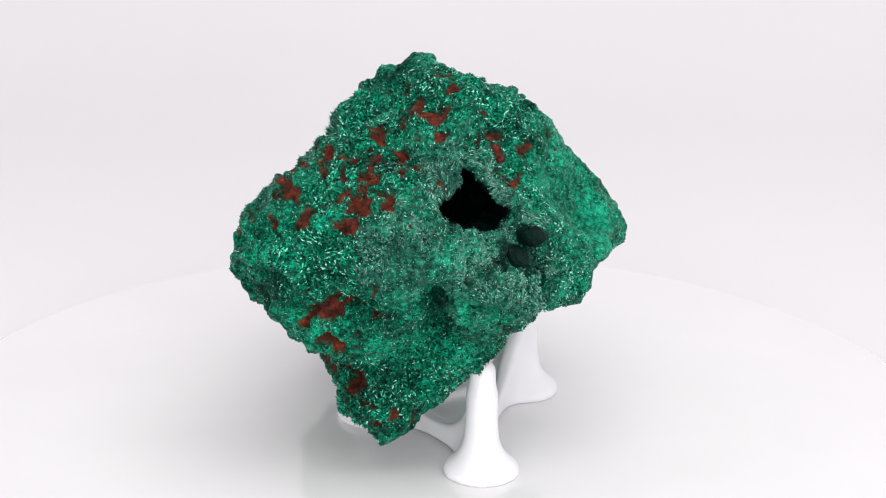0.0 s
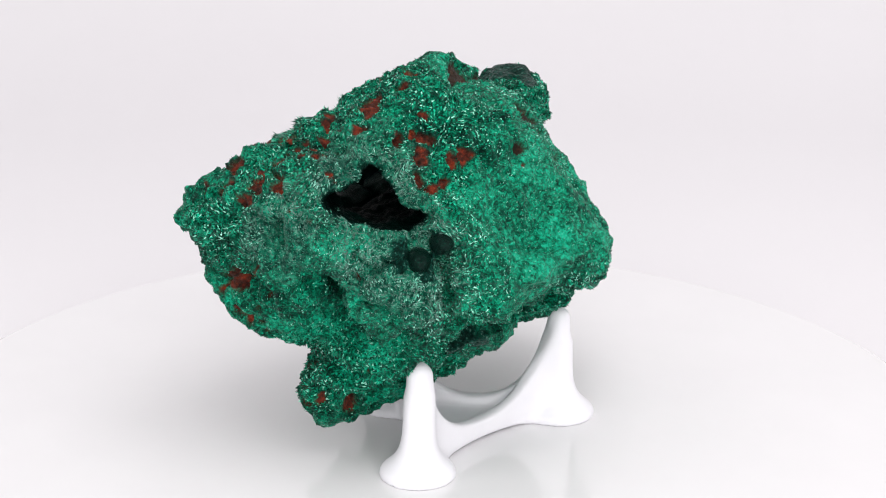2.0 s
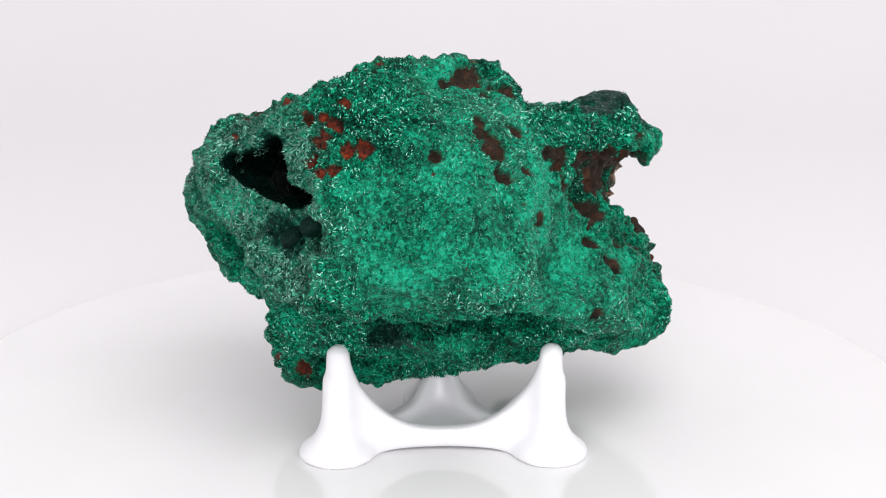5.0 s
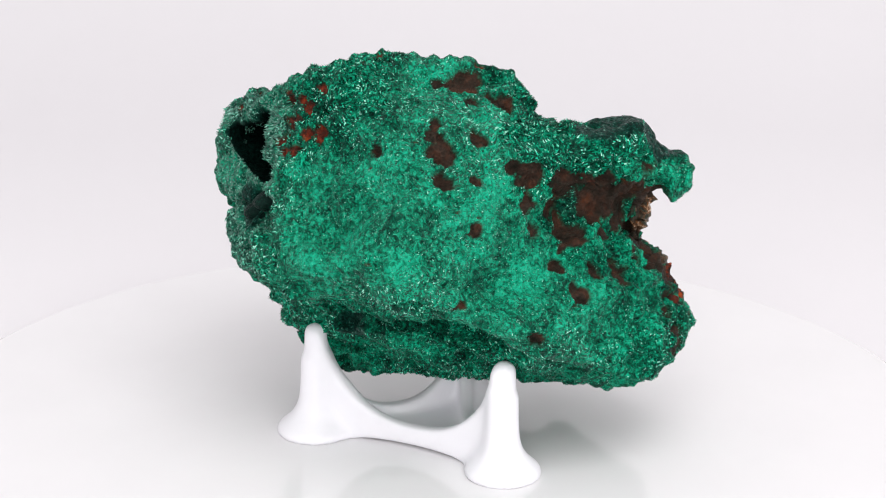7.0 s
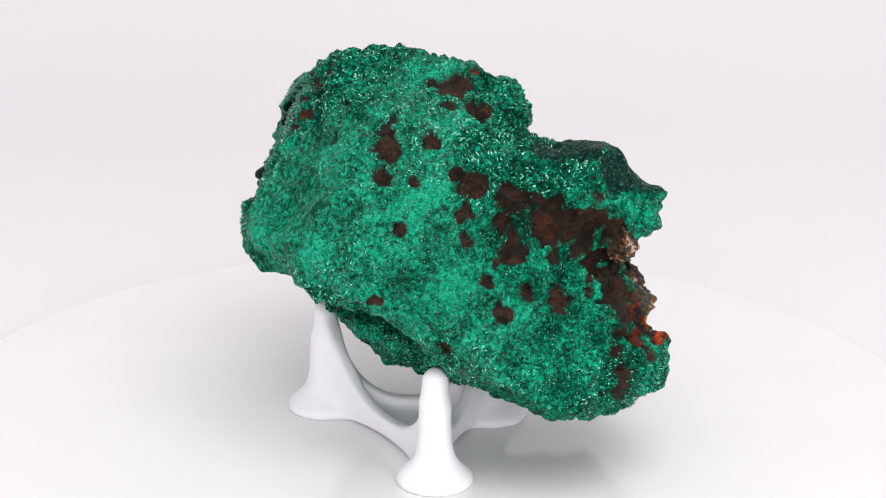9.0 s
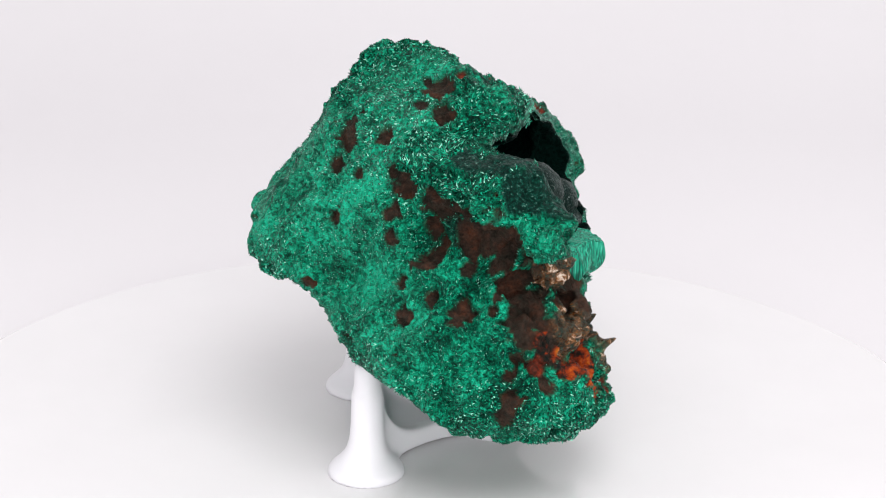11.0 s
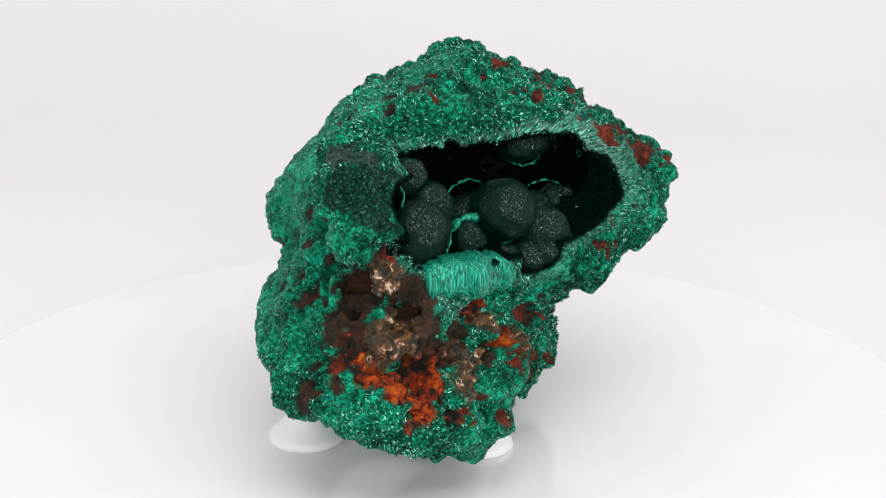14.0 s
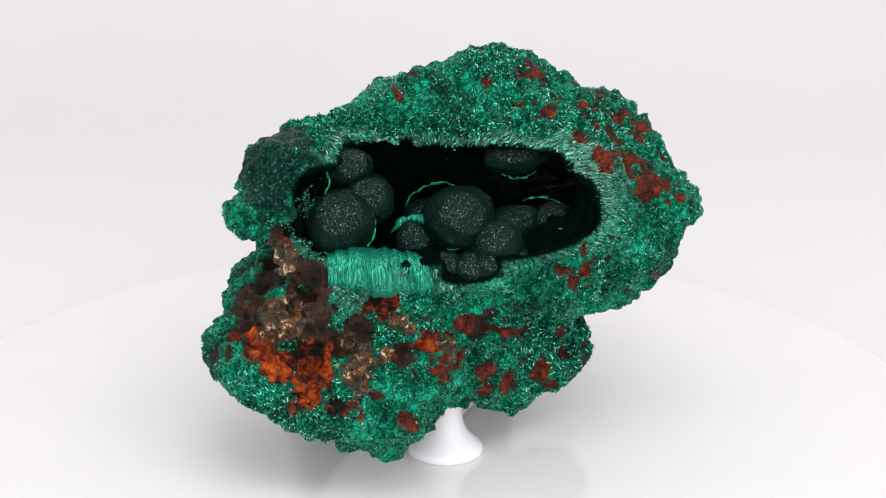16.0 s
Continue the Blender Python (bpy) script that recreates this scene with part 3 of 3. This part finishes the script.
    z["plush"] = ramp01(zone(p, [(3.4, 0.6, 7.0, 3.0), (3.6, -1.6, 6.4, 2.4), (3.2, 2.6, 5.2, 2.2), (2.4, 3.6, 4.2, 1.8), (1.0, 0.4, 8.6, 2.0)]) + 0.35 * blot, 0.1, 0.6) * (1 - velvet_shade)
    # The mask from deep puts the cavity's shade into its wall colour
    z.update(iron=iron, velvet_shade=velvet_shade, silver_sheen=np.maximum.reduce([silver_sheen, 0.5 * rim, 0.28 * z["plush"]]), rim=rim, cave_shade=ramp01(-deep, -0.0011, -0.0006))
    return z


def knob(parent, x, y, z, a, b, c, rz, seed):
    bm = bmesh.new()
    bmesh.ops.create_icosphere(bm, subdivisions=5, radius=1.0)
    p = np.array([v.co[:] for v in bm.verts])
    d = 1 + 0.09 * grain(p, 0.8, seed) + 0.05 * grain(p, 0.33, seed + 3) + 0.02 * grain(p, 0.12, seed + 1) + 0.012 * grain(p, 0.06, seed + 2)
    m = pose(x / 100, y / 100, z / 100, 0, 0, rz)
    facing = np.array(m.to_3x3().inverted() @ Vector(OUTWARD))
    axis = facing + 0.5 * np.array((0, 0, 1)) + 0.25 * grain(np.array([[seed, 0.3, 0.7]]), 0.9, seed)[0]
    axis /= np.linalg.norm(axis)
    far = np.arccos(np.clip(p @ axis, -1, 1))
    d += 0.018 * np.cos(far * 11) * np.exp(-far * 1.2)
    q = p * d[:, None] * np.array((a, b, c)) / 100
    for v, co in zip(bm.verts, q):
        v.co = m @ Vector(co)
    ob = part("rounded_knob", bm, BALL, parent, "dark velvety rounded malachite knob")
    # Painted highlight: strongest on the outward, upper side, broken by rings
    crown_glint = ramp01(1.05 - far + 0.25 * np.cos(far * 11) + 0.35 * grain(p, 0.4, seed + 5), 0.0, 0.7)
    ob.data.attributes.new("crown_glint", "FLOAT", "POINT").data.foreach_set("value", crown_glint.astype(np.float32))
    return ob


def bright_edge(parent, x, y, z, r, start, end, seed, back=0.0, wide=0.28):
    """The broken, bright green edge of a malachite layer: a ragged bow round a knob, from one clock angle to another."""
    right = np.cross((0, 0, 1), OUTWARD)
    right /= np.linalg.norm(right)
    up = np.cross(OUTWARD, right)
    n, ring = 60, 8
    a = np.radians(np.linspace(start, end, n))
    key = np.stack([a * 0.01, 0 * a, 0 * a], 1)
    reach = (r + 0.06 * grain(key, 0.004, seed) + 0.03 * grain(key, 0.0012, seed + 1)) / 100
    mid = np.array((x, y, z)) / 100 - OUTWARD * back / 100 + reach[:, None] * (np.cos(a)[:, None] * up + np.sin(a)[:, None] * right)
    away = np.cos(a)[:, None] * up + np.sin(a)[:, None] * right
    thick = 0.001 * wide * (1 + 0.7 * grain(key, 0.0015, seed + 2)) * np.sqrt(np.maximum(np.sin(np.linspace(0, math.pi, n)), 0.02))
    verts = np.concatenate([mid + thick[:, None] * (math.cos(2 * math.pi * k / ring) * away + 1.8 * math.sin(2 * math.pi * k / ring) * OUTWARD) for k in range(ring)])
    faces = [(k * n + i, k * n + i + 1, (k + 1) % ring * n + i + 1, (k + 1) % ring * n + i) for k in range(ring) for i in range(n - 1)]
    return mesh_object("bright_edge", verts, faces, FIBRE, parent, True, "bright green broken edge of a malachite layer")


def fibre_band(parent, corners, thick, seed, label):
    """A slab of parallel fibres between four corners (top left, top right, bottom right, bottom left), ribbed along its length."""
    tl, tr, br, bl = [np.array(c) / 100 for c in corners]
    if np.dot(np.cross(tr - tl, bl - tl), (tl + br) / 2 - np.array((0, 0, 0.055))) < 0:
        tl, tr, br, bl = tr, tl, bl, br
    nu, nv = 130, 14
    u, v = np.meshgrid(np.linspace(0, 1, nu), np.linspace(0, 1, nv), indexing="ij")
    u, v = u.ravel(), v.ravel()
    p = (1 - v)[:, None] * ((1 - u)[:, None] * tl + u[:, None] * tr) + v[:, None] * ((1 - u)[:, None] * bl + u[:, None] * br)
    face = np.cross(tr - tl, bl - tl)
    face /= np.linalg.norm(face)
    key = np.stack([u * 0.04, v * 0.0012, 0 * u], 1)
    rib = 0.0013 * grain(key, 0.0045, seed) + 0.0005 * grain(key, 0.0016, seed + 1) + 0.0004 * grain(key, 0.0008, seed + 4) + 0.0012 * np.sin(u * 9 + seed) * (1 - v)
    droop = 0.0014 * np.sin(v * math.pi) - 0.0035 * v ** 3 - 0.003 * np.abs(2 * u - 1) ** 3
    top = (0.0012 * grain(key * (1, 0, 0), 0.006, seed + 2) + 0.0007 * grain(key * (1, 0, 0), 0.0018, seed + 3) + 0.0022 * np.sin(math.pi * u) - 0.0015) * (1 - v)
    front = p + face * (rib + droop)[:, None] + np.array((0, 0, 1)) * top[:, None]
    back = p - face * (thick + 0.002 * v)[:, None] + np.array((0, 0, 1)) * top[:, None]
    at = np.arange(nu * nv).reshape(nu, nv)
    f = np.stack([at[:-1, :-1], at[:-1, 1:], at[1:, 1:], at[1:, :-1]], -1).reshape(-1, 4)
    m = nu * nv
    faces = [tuple(q) for q in f] + [tuple(q[::-1] + m) for q in f]
    loop = list(at[:, 0]) + list(at[-1, 1:]) + list(at[::-1, -1][1:]) + list(at[0, ::-1][1:-1])
    for a, b in zip(loop, loop[1:] + loop[:1]):
        faces.append((a, b, b + m, a + m))
    ob = mesh_object("fibre_band", np.concatenate([front, back]), [tuple(int(i) for i in q) for q in faces], FIBRE, parent, True, label)
    return ob


def mineral_specimen():
    rock = new("mineral_specimen")
    verts, quads = specimen_shape()
    n = normals_of(verts, quads)
    z = zones(verts, n)
    iron, ochre, crust, velvet_shade, plush = z["iron"], z["ochre"], z["crust"], z["velvet_shade"], z["plush"]
    pits = np.clip(0.75 * grain(verts, 0.0062, 41) + 0.5 * grain(verts, 0.0027, 43) - 0.38, 0, 1)
    rough = 0.0017 * grain(verts, 0.0105, 1) + 0.0030 * (0.28 - np.abs(grain(verts, 0.0078, 44))) * (1 - 0.6 * plush) - 0.0068 * pits * (1 - 0.85 * plush)
    rough += (0.0026 * (0.3 - np.abs(grain(verts, 0.0052, 2))) + 0.0010 * grain(verts, 0.0021, 3)) * (1 - 0.5 * plush) + 0.0005 * grain(verts, 0.0013, 4)
    rough *= 1 - 0.55 * velvet_shade
    soft = iron * (1 - np.maximum(0.7 * ochre, crust))
    lumps = grain(verts, 0.004, 7) + 0.7 * grain(verts, 0.0022, 8) + 0.6 * grain(verts, 0.0013, 9)
    rough += -0.0014 * soft + 0.0012 * soft * grain(verts, 0.003, 6) + 0.0016 * ochre * lumps + crust * (0.0012 + 0.0016 * lumps)
    verts = verts + n * rough[:, None]
    body = mesh_object("body", verts, quads, SPECIMEN, rock)
    for name in ("iron", "ochre", "crust", "red", "velvet_shade", "silver_sheen", "cave_shade", "plush"):
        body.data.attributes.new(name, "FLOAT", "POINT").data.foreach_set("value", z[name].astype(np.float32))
    needles(rock, verts, quads, z)
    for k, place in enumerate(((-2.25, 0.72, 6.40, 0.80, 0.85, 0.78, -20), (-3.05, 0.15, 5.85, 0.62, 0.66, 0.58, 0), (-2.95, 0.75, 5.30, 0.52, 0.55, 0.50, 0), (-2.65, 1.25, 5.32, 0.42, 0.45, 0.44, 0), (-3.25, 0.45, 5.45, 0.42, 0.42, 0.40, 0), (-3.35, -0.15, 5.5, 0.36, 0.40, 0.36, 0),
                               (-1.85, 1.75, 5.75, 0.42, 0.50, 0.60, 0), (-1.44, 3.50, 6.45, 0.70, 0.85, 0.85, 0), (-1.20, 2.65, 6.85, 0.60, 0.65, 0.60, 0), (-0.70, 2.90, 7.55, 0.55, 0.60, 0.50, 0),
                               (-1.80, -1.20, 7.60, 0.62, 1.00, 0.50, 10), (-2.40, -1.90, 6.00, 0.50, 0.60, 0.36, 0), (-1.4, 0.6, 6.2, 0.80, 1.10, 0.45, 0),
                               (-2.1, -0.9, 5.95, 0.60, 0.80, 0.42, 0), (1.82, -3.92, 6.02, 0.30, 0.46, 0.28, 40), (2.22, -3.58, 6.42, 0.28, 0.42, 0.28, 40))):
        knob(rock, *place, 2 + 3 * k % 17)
    bright_edge(rock, -0.55, 4.40, 7.50, 0.90, 25, 150, 3, -0.05)
    bright_edge(rock, -1.44, 3.50, 6.45, 0.80, 25, 150, 5, -0.05)
    bright_edge(rock, -2.25, 0.72, 6.40, 0.80, 175, 285, 9, -0.15)
    bright_edge(rock, -1.80, -1.20, 7.60, 0.62, 130, 235, 12, 0.1)
    bright_edge(rock, -1.40, 0.75, 6.15, 0.85, -75, 30, 15, 0.0)
    bright_edge(rock, -2.30, -1.60, 5.75, 0.80, -35, 40, 18, 0.0)
    bright_edge(rock, -1.85, 1.75, 5.80, 0.60, -65, 70, 21, -0.1, 0.9)
    fibre_band(rock, ((-2.45, 4.4, 6.0), (-3.45, 2.3, 5.85), (-3.45, 2.0, 4.85), (-2.5, 4.4, 5.0)), 0.007, 3, "bright green band of parallel malachite fibres")
    return tagged(rock, "green fibrous malachite with brown iron matrix and an open cavity", "mineral specimen")


def needles(parent, verts, quads, z):
    """Short silky needles that stand in tufts all over the crust, longer along the rims of the cavity."""
    rng = np.random.default_rng(9)
    iron, velvet_shade, silver_sheen, rim, plush = z["iron"], z["velvet_shade"], z["silver_sheen"], z["rim"], z["plush"]
    area = np.linalg.norm(np.cross(verts[quads[:, 2]] - verts[quads[:, 0]], verts[quads[:, 3]] - verts[quads[:, 1]]), axis=1)
    pick = rng.choice(len(quads), 190000, p=area / area.sum())
    w = rng.dirichlet((1, 1, 1, 1), len(pick))
    ring = quads[pick]
    at = (verts[ring] * w[:, :, None]).sum(1)
    n = normals_of(verts, quads)[ring[:, 0]]
    off = np.maximum(iron[ring[:, 0]], 0.97 * velvet_shade[ring[:, 0]])
    keep = rng.random(len(pick)) > off * 1.1
    at, n, tone, edge = at[keep], n[keep], silver_sheen[ring[:, 0]][keep], rim[ring[:, 0]][keep, None]
    edge = edge * np.where(at[:, 1] < -0.03, 0.45, 1.0)[:, None] * (1 - ramp01(zone(at, [(-1.5, 4.6, 6.5, 1.2)]), 0.1, 0.4))[:, None]
    swirl = np.stack([grain(at, 0.003, k) for k in (11, 12, 13)], 1) * 1.7
    out = at - np.array((-0.014, 0.006, 0.069))
    out /= np.linalg.norm(out, axis=1, keepdims=True)
    way = (n * 0.3 + swirl + rng.normal(0, 0.4, at.shape)) * (1 - edge) + edge * (out + rng.normal(0, 0.18, at.shape))
    way /= np.linalg.norm(way, axis=1, keepdims=True)
    side = np.cross(way, n + rng.normal(0, 0.2, n.shape))
    side /= np.maximum(np.linalg.norm(side, axis=1, keepdims=True), 1e-9)
    third = np.cross(side, way)
    coarse = (np.clip(0.72 + 0.7 * grain(at, 0.017, 31), 0.5, 1.1) * (1 - 0.15 * plush[ring[:, 0]][keep]))[:, None]
    long = rng.uniform(0.0006, 0.00145, (len(at), 1)) * (0.85 * coarse + 0.6 * edge)
    wide = rng.uniform(0.00011, 0.00029, (len(at), 1)) * coarse
    base = at - way * 0.25 * long
    v = np.stack([base + side * wide, base - side * wide, base + third * wide * 0.9, at + way * long * 0.75], 1).reshape(-1, 3)
    k = np.arange(len(at))[:, None] * 4
    f = np.concatenate([k + np.array(t) for t in ((0, 2, 3), (2, 1, 3), (1, 0, 3))])
    ob = mesh_object("needle_crust", v, f, NEEDLE, parent, False, "silky bright green needle crystals")
    ob.data.attributes.new("silver_sheen", "FLOAT", "POINT").data.foreach_set("value", np.repeat(tone, 4).astype(np.float32))
    ob["kind"] = "stuff"


backdrop()
TURNTABLE = turntable()
STAND = display_stand()
SPECIMEN_THING = mineral_specimen()


def motions():
    rows = [(0.5 * k, pose(0, 0, 0, 0, 0, -14.89 * 0.5 * k)) for k in range(33)]
    for thing in (TURNTABLE, STAND, SPECIMEN_THING):
        walk(thing, rows)


motions()
